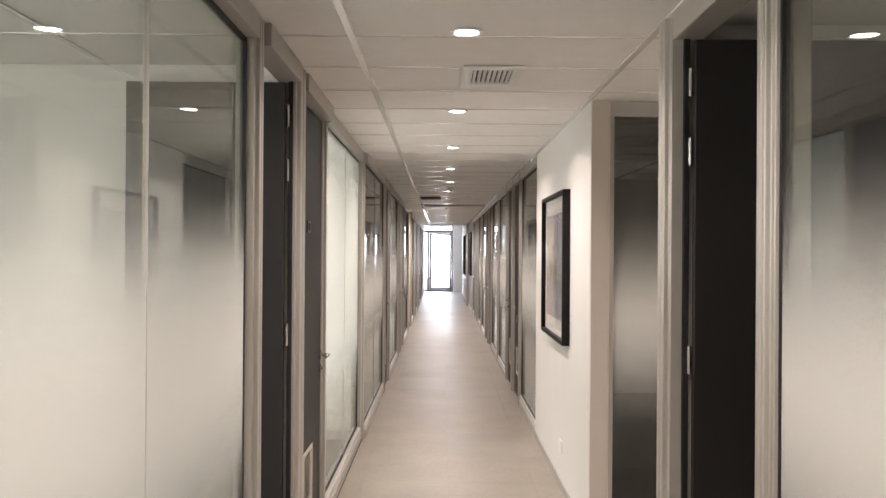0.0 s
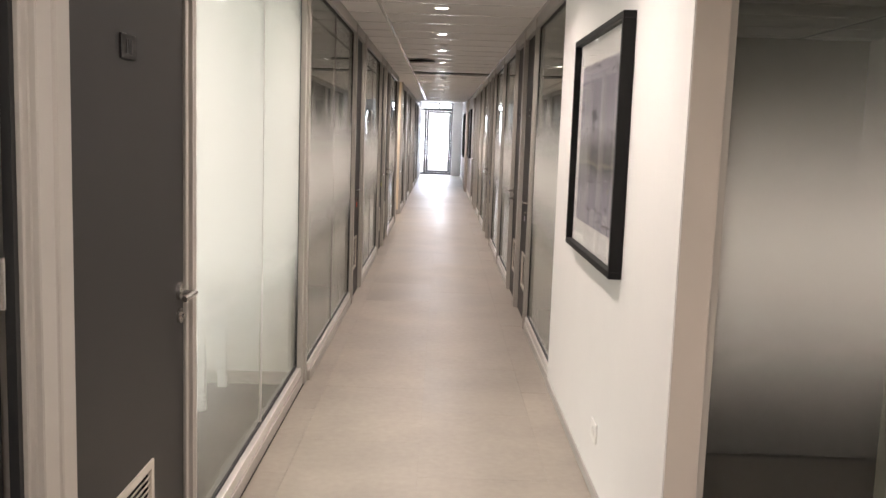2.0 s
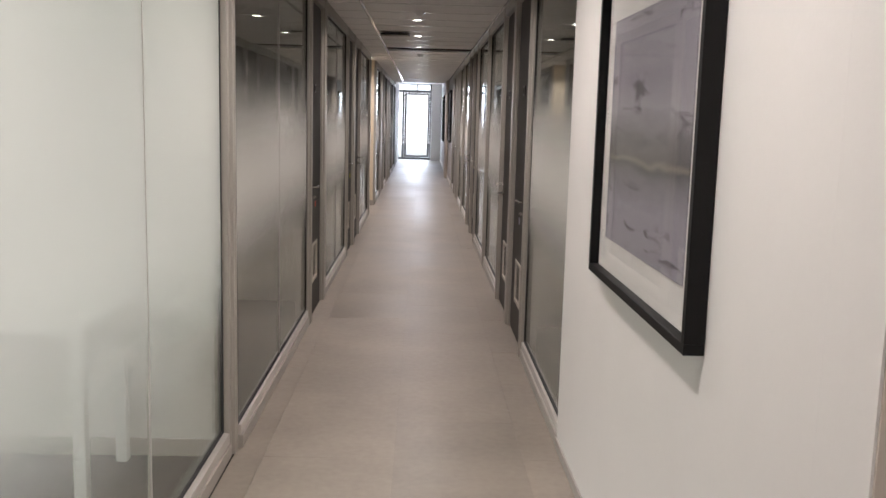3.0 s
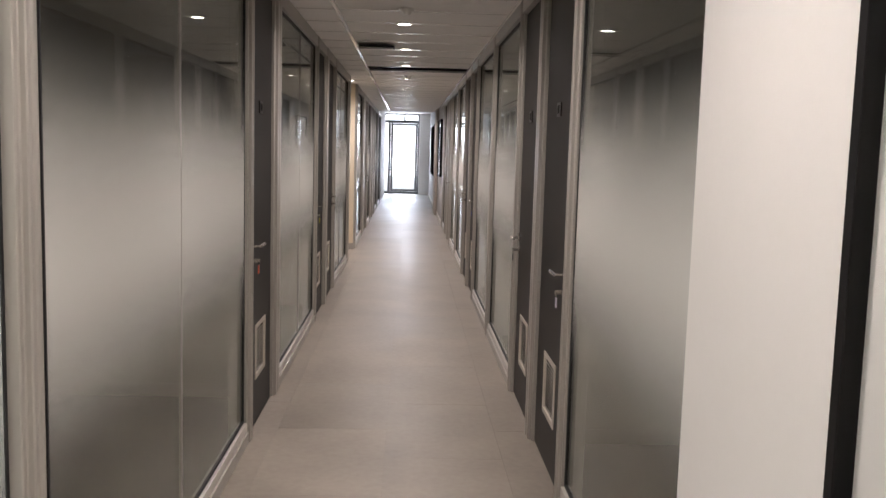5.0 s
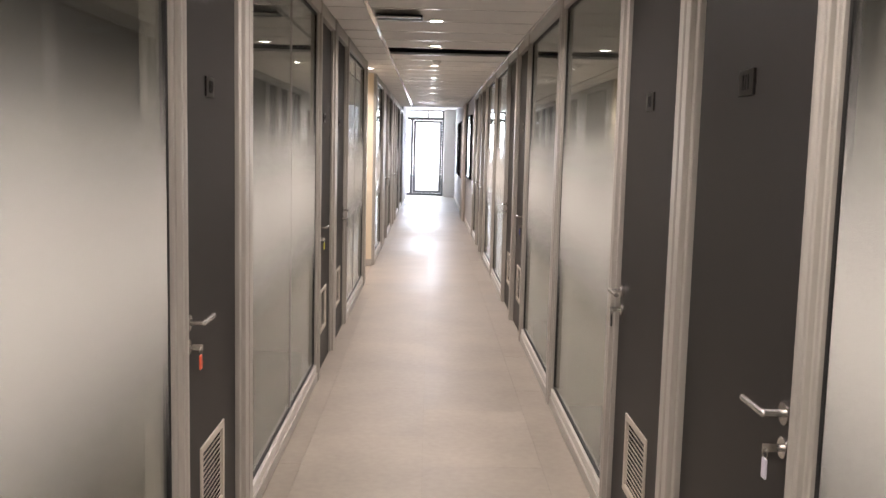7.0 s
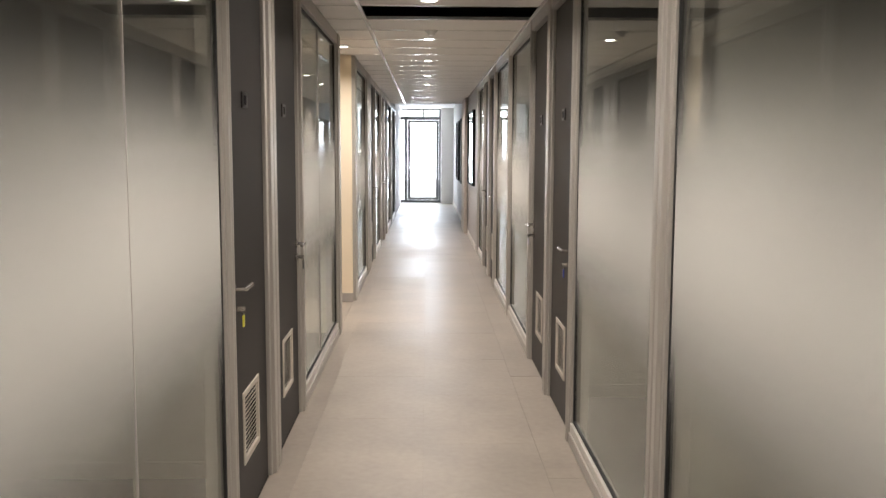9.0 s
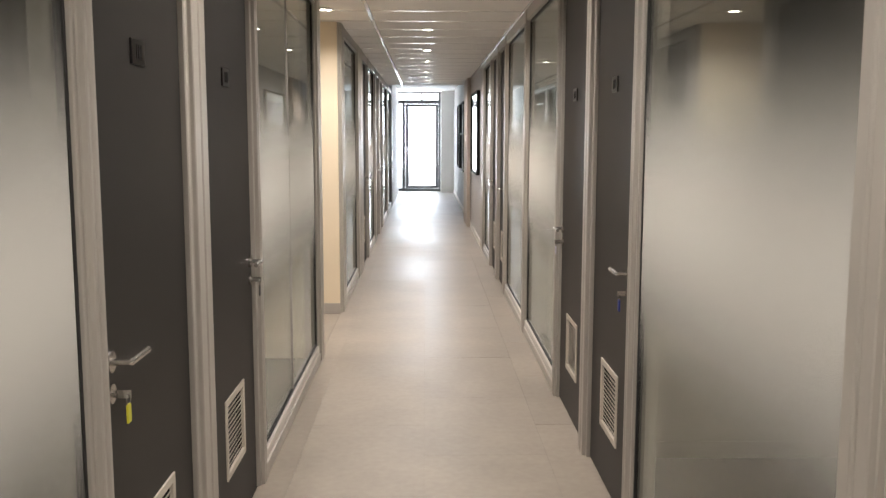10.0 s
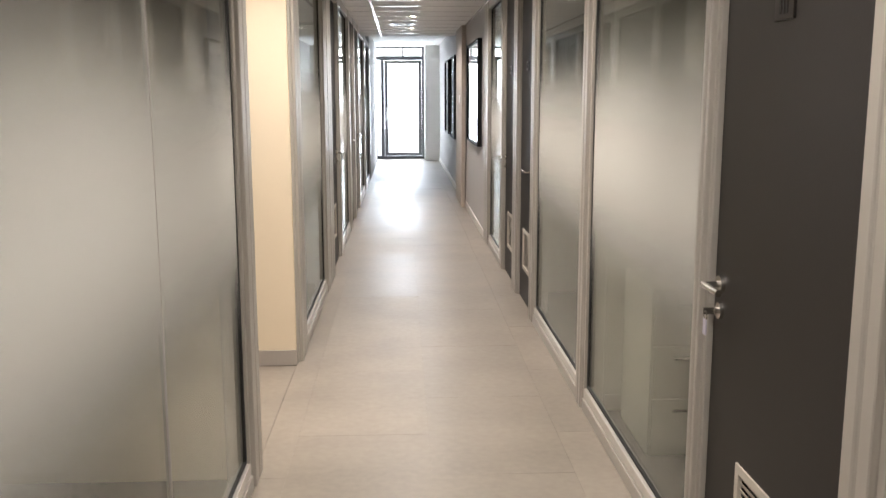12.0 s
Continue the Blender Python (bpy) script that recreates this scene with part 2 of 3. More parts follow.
# ---- mesh helpers ----
def boxes(*bs, bevel=0.0):
    """A bmesh of boxes given as (x0, x1, y0, y1, z0, z1)."""
    bm = bmesh.new()
    for x0, x1, y0, y1, z0, z1 in bs:
        g = bmesh.ops.create_cube(bm, size=1)
        for v in g["verts"]:
            v.co = ((x0 + x1) / 2 + v.co.x * (x1 - x0), (y0 + y1) / 2 + v.co.y * (y1 - y0), (z0 + z1) / 2 + v.co.z * (z1 - z0))
    if bevel:
        bmesh.ops.bevel(bm, geom=bm.edges[:], offset=bevel, segments=2, affect="EDGES", profile=0.5)
    return bm


def rod(bm, a, b, r, seg=12):
    a, b = Vector(a), Vector(b)
    g = bmesh.ops.create_cone(bm, cap_ends=True, segments=seg, radius1=r, radius2=r, depth=(b - a).length)
    q = (b - a).to_track_quat("Z", "Y").to_matrix().to_4x4()
    bmesh.ops.transform(bm, matrix=Matrix.Translation((a + b) / 2) @ q, verts=g["verts"])
    return bm


def ball(bm, c, r):
    bmesh.ops.create_icosphere(bm, subdivisions=2, radius=r, matrix=Matrix.Translation(c))
    return bm


def prism(outline, z0, z1):
    """An upright bar whose plan is the outline."""
    bm = bmesh.new()
    vs = [bm.verts.new((x, y, z0)) for x, y in outline]
    f = bm.faces.new(vs)
    ex = bmesh.ops.extrude_face_region(bm, geom=[f])
    for v in ex["geom"]:
        if isinstance(v, bmesh.types.BMVert):
            v.co.z = z1
    bmesh.ops.recalc_face_normals(bm, faces=bm.faces[:])
    return bm


def part(name, bm, mat, parent=None, label="", smooth=False):
    me = bpy.data.meshes.new(name)
    bm.to_mesh(me)
    bm.free()
    me.materials.append(mat)
    if smooth:
        for p in me.polygons:
            p.use_smooth = True
    ob = new(name, me)
    if parent:
        ob.parent = parent
    if label:
        ob["label"] = label
    return ob


def structure(name, bm, mat, label, category):
    return tagged(part(name, bm, mat), label, category, kind="structure")


def holder(name, label, category, kind="", group=""):
    ob = new(name)
    ob.empty_display_size = 0.1
    return tagged(ob, label, category, group, kind)


# ---- large structure ----
floor = structure("floor", boxes((XL - 0.02, XR + 0.06, -5, 36.4, -0.2, -0.0022)), M_GROUT, "beige porcelain tiled corridor floor with thin joints", "floor")
structure("floor_rooms_west", boxes((BACK_L - 0.2, XL - 0.02, -5, 36.4, -0.2, -0.008)), M_CARPET, "dark grey carpet in the offices", "floor")
structure("floor_rooms_east", boxes((XR + 0.06, BACK_R + 0.2, -5, 36.4, -0.2, -0.008)), M_CARPET, "dark grey carpet in the offices", "floor")
structure("floor_passage_west", boxes((BACK_L, XL - 0.021, 17.05, 18.48, -0.004, 0.0)), M_TILE, "beige tiled floor of a side passage", "floor")
structure("floor_passage_east", boxes((XR + 0.061, BACK_R, 2.4, 3.98, -0.004, 0.0)), M_TILE, "beige tiled floor of a side passage", "floor")


# Ceiling: 1.2 x 0.63 boards between exposed bars; one board is missing
PITCH = 0.615
COLS = [BACK_L, -2.74, -1.54, -0.34, 0.86, 2.06, 3.26, BACK_R]
GAP_Y = 15.39
ROW0 = GAP_Y - PITCH * 33


def build_ceiling():
    bm = bmesh.new()
    bars = bmesh.new()
    n = int((28.2 - ROW0) / PITCH) + 1
    for i in range(n):
        y0 = ROW0 + i * PITCH
        for j in range(len(COLS) - 1):
            x0, x1 = COLS[j], COLS[j + 1]
            if j == 3 and abs(y0 - GAP_Y) < 0.33:
                continue
            dz = random.uniform(-0.0012, 0.0012)
            b = boxes((x0 + 0.005, x1 - 0.005, y0 + 0.006, y0 + PITCH - 0.006, H + dz, H + 0.02))
            me = bpy.data.meshes.new("tmp")
            b.to_mesh(me)
            b.free()
            bm.from_mesh(me)
            bpy.data.meshes.remove(me)
    for x in COLS:
        bars_add = boxes((x - 0.014, x + 0.014, -5, 28.3, H - 0.006, H + 0.004))
        me = bpy.data.meshes.new("tmp")
        bars_add.to_mesh(me)
        bars_add.free()
        bars.from_mesh(me)
        bpy.data.meshes.remove(me)
    for i in range(n):
        y = ROW0 + i * PITCH
        b = boxes((BACK_L, BACK_R, y - 0.006, y + 0.006, H - 0.004, H + 0.004))
        me = bpy.data.meshes.new("tmp")
        b.to_mesh(me)
        b.free()
        bars.from_mesh(me)
        bpy.data.meshes.remove(me)
    ye = ROW0 + n * PITCH
    structure("ceiling_end", boxes((BACK_L, BACK_R, ye + 0.02, 36.1, 2.72, 2.75), (BACK_L, BACK_R, ye, ye + 0.02, H, 2.75)), M_CEIL, "white raised ceiling before the end door", "ceiling")
    structure("ceiling", bm, M_CEIL, "white suspended ceiling of large boards, one missing", "ceiling")
    structure("ceiling_grid", bars, M_TBAR, "white metal bars between the ceiling boards", "trim")
    # closing slab; the void's darkness is put into its near-black colour
    structure("ceiling_void_shade", boxes((BACK_L - 0.2, BACK_R + 0.2, -5.2, 36.6, H + 0.4, H + 0.5)), M_VOID_SHADE, "near-black slab above the suspended ceiling, void's shade in its colour", "ceiling")


build_ceiling()

# outer walls
structure("wall_south", boxes((BACK_L - 0.2, BACK_R + 0.2, -5.2, -5.0, -0.2, H + 0.4)), M_WHITE, "white plastered wall closing the corridor", "wall")
structure("wall_east", boxes((BACK_R, BACK_R + 0.2, -5, 36.4, -0.2, H + 0.4)), M_WHITE, "white plastered outer wall of the offices", "wall")
W0, W1 = (-2.9, 1.5), (3.3, 5.7)
WZ0, WZ1 = 0.9, 2.3
structure("wall_west", boxes((BACK_L - 0.2, BACK_L, -5, 36.4, -0.2, WZ0), (BACK_L - 0.2, BACK_L, -5, 36.4, WZ1, H + 0.4), (BACK_L - 0.2, BACK_L, -5, W0[0], WZ0, WZ1), (BACK_L - 0.2, BACK_L, W0[1], W1[0], WZ0, WZ1), (BACK_L - 0.2, BACK_L, W1[1], 36.4, WZ0, WZ1)), M_WHITE, "white outer wall with office windows", "wall")
for k, (a, b) in enumerate((W0, W1)):
    w = holder("window_outer_%d" % (k + 1), "aluminium framed office window in the outer wall", "window", "structure")
    part("window_frame", boxes((BACK_L - 0.14, BACK_L - 0.08, a, b, WZ0, WZ0 + 0.05), (BACK_L - 0.14, BACK_L - 0.08, a, b, WZ1 - 0.05, WZ1), (BACK_L - 0.14, BACK_L - 0.08, a, a + 0.05, WZ0 + 0.05, WZ1 - 0.05), (BACK_L - 0.14, BACK_L - 0.08, b - 0.05, b, WZ0 + 0.05, WZ1 - 0.05)), M_DARKALU, w)
    p = part("pane", boxes((BACK_L - 0.114, BACK_L - 0.106, a + 0.05, b - 0.05, WZ0 + 0.05, WZ1 - 0.05)), M_GLASS, w)
    p.visible_shadow = False
    area_lamp("window_light", (BACK_L + 0.03, (a + b) / 2, (WZ0 + WZ1) / 2), (BACK_L + 2, (a + b) / 2, 1.3), b - a - 0.1, WZ1 - WZ0 - 0.1, WINDOW_POWER * (1.0 if k == 0 else 1.55) * (b - a), (1.0, 0.99, 0.95))

# north end: wall with the glazed door
DY = 35.9
FX0, FX1 = -0.70, 0.52
structure("wall_north", boxes((BACK_L, FX0, Y_END, Y_END + 0.9, -0.2, H + 0.4), (FX1, BACK_R, Y_END, Y_END + 0.9, -0.2, H + 0.4), (FX0, FX1, Y_END, Y_END + 0.9, 2.74, H + 0.4)), M_WHITE, "white wall around the glazed end door", "wall")
# emissive sheet added for the blown-out daylight beyond the end door
structure("backdrop", boxes((-14, 14, 60, 60.1, -4, 16)), M_OUT_GLOW, "glowing backdrop standing in for overexposed daylight outside", "backdrop")
structure("ground", boxes((-200, 200, 36.45, 400, -0.3, -0.15)), M_PAVE, "pale paving outside the end door", "ground")


def end_door():
    d = holder("door_end", "dark aluminium glazed end door with sidelight and transom", "door", "structure")
    y0, y1 = DY - 0.04, DY + 0.04
    part("door_frame", boxes((FX0, FX0 + 0.06, y0, y1, 0, 2.74), (FX1 - 0.06, FX1, y0, y1, 0, 2.74), (FX0 + 0.06, FX1 - 0.06, y0, y1, 2.68, 2.74), (FX0 + 0.06, FX1 - 0.06, y0, y1, 2.40, 2.50), (FX0 + 0.06, FX1 - 0.06, y0, y1, 0, 0.07), (-0.54, -0.46, y0, y1, 0.07, 2.40), (-0.02, 0.03, y0, y1, 2.5, 2.68)), M_DARKALU, d)
    leaf = part("leaf", boxes((-0.45, -0.37, y0 - 0.01, y1, 0.08, 2.39), (0.38, 0.455, y0 - 0.01, y1, 0.08, 2.39), (-0.37, 0.38, y0 - 0.01, y1, 0.08, 0.15), (-0.37, 0.38, y0 - 0.01, y1, 2.32, 2.39)), M_DARKALU, d)
    bm = bmesh.new()
    rod(bm, (-0.41, y0 - 0.06, 0.95), (-0.41, y0 - 0.06, 1.25), 0.012)
    rod(bm, (-0.41, y0 - 0.06, 0.98), (-0.41, y0 - 0.005, 0.98), 0.008)
    rod(bm, (-0.41, y0 - 0.06, 1.22), (-0.41, y0 - 0.005, 1.22), 0.008)
    part("door_handle", bm, M_STEEL, leaf, "steel pull handle")
    for x0, x1, z0, z1 in ((-0.37, 0.38, 0.15, 2.32), (FX0 + 0.06, -0.54, 0.07, 2.40), (FX0 + 0.06, -0.02, 2.5, 2.68), (0.03, FX1 - 0.06, 2.5, 2.68)):
        p = part("pane", boxes((x0, x1, DY - 0.004, DY + 0.004, z0, z1)), M_DOORGLASS, d)
        p.visible_shadow = False


end_door()
area_lamp("door_daylight", ((FX0 + FX1) / 2, DY + 0.12, 1.35), ((FX0 + FX1) / 2, 20, 0.9), FX1 - FX0 - 0.1, 2.6, 140.0, (0.82, 0.87, 1.0))


# ---- partition pieces ----
def post(parent, side, y0, y1, front=0.012):
    """A stepped aluminium post on one side of the corridor; side is -1 or 1."""
    s = side
    x = XL if s < 0 else XR
    e = min(0.03, (y1 - y0) * 0.22)
    m = (y0 + y1) / 2
    f = -s * front
    o = [(x + f, y0 + e), (x + f, m - 0.010), (x + f + s * 0.008, m - 0.005), (x + f + s * 0.008, m + 0.005), (x + f, m + 0.010), (x + f, y1 - e), (x + f + s * 0.018, y1 - e), (x + f + s * 0.018, y1), (x + s * DEPTH, y1), (x + s * DEPTH, y0), (x + f + s * 0.018, y0), (x + f + s * 0.018, y0 + e)]
    bm = prism(o, 0, H - 0.003)
    bmesh.ops.bevel(bm, geom=[q for q in bm.edges if abs(q.verts[0].co.z - q.verts[1].co.z) > 1], offset=0.003, segments=1, affect="EDGES")
    return part("post", bm, M_ALU, parent)


def head(parent, side, y0, y1, z0=HEAD):
    s = side
    x = XL if s < 0 else XR
    a, b = sorted((x - s * 0.008, x + s * DEPTH))
    return part("head_rail", boxes((a, b, y0, y1, z0, H - 0.004), bevel=0.003), M_ALU, parent)


COUNT = {"window": 0, "door": 0}


def glazing(side, y0, y1, joints=(), film=None, label="glazed office partition with white gradient film", rec=0.018, base=0.0):
    """Fixed glazing between two posts: base rail, bead, head, gasket, panes and film."""
    COUNT["window"] += 1
    s = side
    x = XL if s < 0 else XR
    w = holder("window_%d" % COUNT["window"], label, "glazed partition", "structure")

    def bx(d0, d1, *r):
        a, b = sorted((x + s * d0, x + s * d1))
        return (a, b, *r)
    part("base_rail", boxes(bx(base - 0.006, base + DEPTH - 0.02, y0, y1, 0, 0.062), bevel=0.003), M_ALU, w)
    part("glazing_bead", boxes(bx(base + 0.002, rec + 0.016, y0 + 0.002, y1 - 0.002, 0.062, 0.112), bevel=0.004), M_BEAD, w)
    part("head_rail", boxes(bx(base - 0.008, base + DEPTH - 0.02, y0, y1, HEAD, H - 0.004), bevel=0.003), M_ALU, w)
    part("gasket", boxes(bx(rec, rec + 0.02, y0, y0 + 0.008, 0.112, HEAD), bx(rec, rec + 0.02, y1 - 0.014, y1, 0.112, HEAD), bx(rec, rec + 0.02, y0 + 0.008, y1 - 0.014, 0.112, 0.124), bx(rec, rec + 0.02, y0 + 0.008, y1 - 0.014, HEAD - 0.014, HEAD)), M_GASKET, w)
    ys = [y0 + 0.008, *joints, y1 - 0.014]
    for a, b in zip(ys, ys[1:]):
        pa = part("pane", boxes(bx(rec + 0.006, rec + 0.014, a + 0.002, b - 0.002, 0.124, HEAD - 0.014)), M_GLASS, w)
        pa.visible_shadow = False
        part("film", boxes(bx(rec + 0.002, rec + 0.0024, a + 0.003, b - 0.003, 0.124, HEAD - 0.014)), film or M_FILM, pa, "white gradient film")
    for j in joints:
        part("joint", boxes(bx(rec + 0.001, rec + 0.0145, j - 0.0019, j + 0.0019, 0.124, HEAD - 0.014)), M_SKIRT, w, "silicone joint")
    return w


def hardware(leaf, x, s, ye, d, z=1.02, tag=None):
    """Lever and keyhole on a leaf's face at x; s points away from the corridor; the lever runs along d."""
    f = x
    bm = bmesh.new()
    rod(bm, (f + s * 0.002, ye, z), (f - s * 0.012, ye, z), 0.026, 20)
    part("rosette", bm, M_STEEL, leaf)
    bm = bmesh.new()
    rod(bm, (f - s * 0.012, ye, z), (f - s * 0.055, ye, z), 0.0095)
    ball(bm, (f - s * 0.055, ye, z), 0.0098)
    rod(bm, (f - s * 0.055, ye, z), (f - s * 0.055, ye + d * 0.125, z), 0.0095)
    lv = part("lever_handle", bm, M_STEEL, leaf, "brushed steel lever")
    bm = bmesh.new()
    rod(bm, (f + s * 0.002, ye, z - 0.078), (f - s * 0.010, ye, z - 0.078), 0.024, 20)
    rod(bm, (f - s * 0.010, ye, z - 0.078), (f - s * 0.020, ye, z - 0.078), 0.009)
    part("key_cylinder", bm, M_STEEL, leaf)
    return lv


def key(side, ye, tag, z=1.02):
    """A key in the lock with a ring and a tag hanging from it."""
    s = side
    x = (XL if s < 0 else XR) + s * 0.022
    k = holder("door_key", {"red": "steel key with an orange-red tag in the lock", "yellow": "steel key with a yellow-green tag in the lock", "blue": "steel key with a dark blue tag in the lock", "white": "steel key with a pale tag in the lock", "black": "steel key with a small dark tag in the lock"}[tag], "key", group="keys in the doors")
    zc = z - 0.078
    part("key_blade", boxes((min(x - s * 0.020, x - s * 0.052), max(x - s * 0.020, x - s * 0.052), ye - 0.002, ye + 0.002, zc - 0.010, zc + 0.010)), M_STEEL, k)
    bm = bmesh.new()
    c = Vector((x - s * 0.045, ye, zc - 0.014))
    n = 14
    for i in range(n):
        a, b = 2 * math.pi * i / n, 2 * math.pi * (i + 1) / n
        rod(bm, c + Vector((0, math.sin(a), math.cos(a))) * 0.014, c + Vector((0, math.sin(b), math.cos(b))) * 0.014, 0.0014, 6)
    part("key_ring", bm, M_STEEL, k)
    part("key_tag", boxes((c.x - 0.003, c.x + 0.003, ye - 0.012, ye + 0.012, zc - 0.070, zc - 0.024), bevel=0.0025), TAG_COLOURS[tag], k)


def door(side, y0, y1, latch, tag=None, vent=True, rec=0.022):
    """A closed full-height leaf; latch is -1 for the near edge, 1 for the far edge."""
    COUNT["door"] += 1
    s = side
    x = XL if s < 0 else XR
    d = holder("door_%d" % COUNT["door"], "closed charcoal office door with louvred grille and lever", "door", "structure", group="office doors")
    xf = x + s * rec

    def bx(d0, d1, *r):
        a, b = sorted((xf + s * d0, xf + s * d1))
        return (a, b, *r)
    yv = (y0 + y1) / 2
    v0, v1, z0, z1 = yv - 0.165, yv + 0.165, 0.255, 0.555
    a, b = y0 + 0.010, y1 - 0.010
    if vent:
        bm = boxes(bx(0, 0.04, a, b, 0.008, z0), bx(0, 0.04, a, b, z1, HEAD - 0.008), bx(0, 0.04, a, v0, z0, z1), bx(0, 0.04, v1, b, z0, z1))
    else:
        bm = boxes(bx(0, 0.04, a, b, 0.008, HEAD - 0.008))
    leaf = part("leaf", bm, M_DOOR, d)
    part("gasket", boxes(bx(0.012, 0.05, y0, a, 0, HEAD), bx(0.012, 0.05, b, y1, 0, HEAD), bx(0.012, 0.05, a, b, HEAD - 0.008, HEAD)), M_GASKET, d)
    head(d, s, y0, y1)
    if vent:
        g = part("vent_grille", boxes(bx(-0.006, 0.006, v0 - 0.004, v0 + 0.020, z0 - 0.004, z1 + 0.004), bx(-0.006, 0.006, v1 - 0.020, v1 + 0.004, z0 - 0.004, z1 + 0.004), bx(-0.006, 0.006, v0 + 0.020, v1 - 0.020, z0 - 0.004, z0 + 0.020), bx(-0.006, 0.006, v0 + 0.020, v1 - 0.020, z1 - 0.020, z1 + 0.004)), M_GRILLE, d, "pale metal louvred grille")
        part("backing", boxes(bx(0.030, 0.038, v0 + 0.001, v1 - 0.001, z0 + 0.001, z1 - 0.001)), M_GASKET, g)
        n = 13
        dz = (z1 - z0 - 0.044) / n
        for i in range(n):
            zz = z0 + 0.022 + dz * (i + 0.2)
            bm = boxes(bx(0.0, 0.002, v0 + 0.020, v1 - 0.020, zz, zz + dz * 0.82))
            for v in bm.verts:
                if v.co.z < zz + dz * 0.3:
                    v.co.x += s * 0.007
            part("slat", bm, M_GRILLE, g)
    yp = yv - 0.02 if s < 0 else yv + 0.025
    pl = part("number_plate", boxes(bx(-0.006, 0.001, yp - 0.055, yp + 0.055, 1.730, 1.796), bevel=0.002), M_PLATE, d, "dark metal door number plate")
    for k in (-0.018, 0.0, 0.018):
        part("marking", boxes(bx(-0.008, -0.0062, yp + k - 0.005, yp + k + 0.005, 1.744, 1.782)), M_PLATE_MARK, pl)
    ye = y0 + 0.065 if latch < 0 else y1 - 0.065
    hardware(leaf, xf, s, ye, -latch)
    if tag:
        key(side, ye, tag)
    return d


def open_door(side, y0, y1):
    """A doorway whose leaf stands open into the room, hinged on the far jamb."""
    COUNT["door"] += 1
    s = side
    x = XL if s < 0 else XR
    d = holder("door_%d" % COUNT["door"], "charcoal office door standing open into the room", "door", "structure", group="office doors")
    head(d, s, y0, y1)
    a, b = sorted((x + s * 0.06, x + s * 0.78))
    leaf = part("leaf", boxes((a, b, y1 - 0.062, y1 - 0.022, 0.008, HEAD - 0.012), bevel=0.002), M_DOOR, d)
    for z in (0.25, 1.2, 1.95, 2.2):
        bm = bmesh.new()
        rod(bm, (x + s * 0.05, y1 - 0.030, z), (x + s * 0.05, y1 - 0.030, z + 0.10), 0.008)
        part("hinge", bm, M_STEEL, d, "steel hinge")
    bm = bmesh.new()
    xe = x + s * 0.71
    yf = y1 - 0.062
    rod(bm, (xe, yf, 1.02), (xe, yf - 0.055, 1.02), 0.0095)
    rod(bm, (xe, yf - 0.055, 1.02), (xe - s * 0.12, yf - 0.055, 1.02), 0.0095)
    part("lever_handle", bm, M_STEEL, leaf, "brushed steel lever")
    part("stop", boxes((min(x + s * 0.03, x + s * 0.05), max(x + s * 0.03, x + s * 0.05), y1 - 0.018, y1, 0, HEAD)), M_GASKET, d)


# ---- west side of the corridor ----
west = holder("partition_west", "grey aluminium posts of the office partition", "partition", "structure")
east = holder("partition_east", "grey aluminium posts of the office partition", "partition", "structure")
glazing(-1, -1.600, 2.150, (1.055,), rec=0.06, base=0.02)
post(west, -1, 2.150, 2.270, -0.015)
open_door(-1, 2.270, 3.010)
post(west, -1, 3.010, 3.230, 0.0)
door(-1, 3.230, 4.250, 1, rec=0.062)
post(west, -1, 4.250, 4.330, -0.035)
glazing(-1, 4.330, 6.670, (5.580,), M_FILM_LIGHT, "glazed partition with thin film before a bright office", rec=0.06, base=0.03)
post(west, -1, 6.670, 6.780, -0.012)
glazing(-1, 6.780, 9.320, (8.040,))
post(west, -1, 9.320, 9.440)
door(-1, 9.440, 10.220, -1, "red")
post(west, -1, 10.220, 10.430)
glazing(-1, 10.430, 12.64, (11.620,))
post(west, -1, 12.64, 12.74)
door(-1, 12.74, 13.53, -1, "yellow")
post(west, -1, 13.53, 13.75)
door(-1, 13.75, 14.58, 1, "black")
post(west, -1, 14.58, 14.68)
glazing(-1, 14.68, 16.80, (15.70,))
post(west, -1, 16.80, 17.03)
post(west, -1, 18.54, 18.86)
glazing(-1, 18.86, 20.45, ())
post(west, -1, 20.45, 20.79)
post(west, -1, 20.79, 21.24)
door(-1, 21.24, 22.10, 1)
post(west, -1, 22.10, 22.29)
glazing(-1, 22.29, 23.75, ())
post(west, -1, 23.75, 24.09)
door(-1, 24.09, 24.85, -1)
post(west, -1, 24.85, 25.14)
door(-1, 25.14, 25.95, 1)
post(west, -1, 25.95, 26.19)
glazing(-1, 26.19, 28.00, ())
post(west, -1, 28.00, 28.34)
glazing(-1, 28.34, 30.20, ())
post(west, -1, 30.20, 30.60)
structure("wall_west_end", boxes((XL - 0.15, XL, 30.60, Y_END - 0.002, 0, 2.718)), M_WHITE, "white plastered corridor wall near the end door", "wall")

# ---- east side ----
glazing(1, -1.600, 1.155, ())
post(east, 1, 1.155, 1.265)
open_door(1, 1.265, 2.130)
post(east, 1, 2.130, 2.280, 0.03)
structure("wall_east_white", boxes((XR, 0.978, 3.96, 4.15, 0.05, H - 0.004), (XR, XR + 0.15, 4.1505, 6.86, 0.05, H - 0.004)), M_WHITE, "white plastered wall with a framed picture", "wall")
structure("baseboard", boxes((XR - 0.008, 0.978, 3.955, 4.15, 0, 0.05), (XR - 0.008, XR + 0.15, 4.15, 6.86, 0, 0.05)), M_SKIRT, "low grey skirting under the white wall", "skirting")
glazing(1, 6.860, 8.480, ())
post(east, 1, 8.480, 8.580)
door(1, 8.580, 9.430, -1, "white")
post(east, 1, 9.430, 9.610)
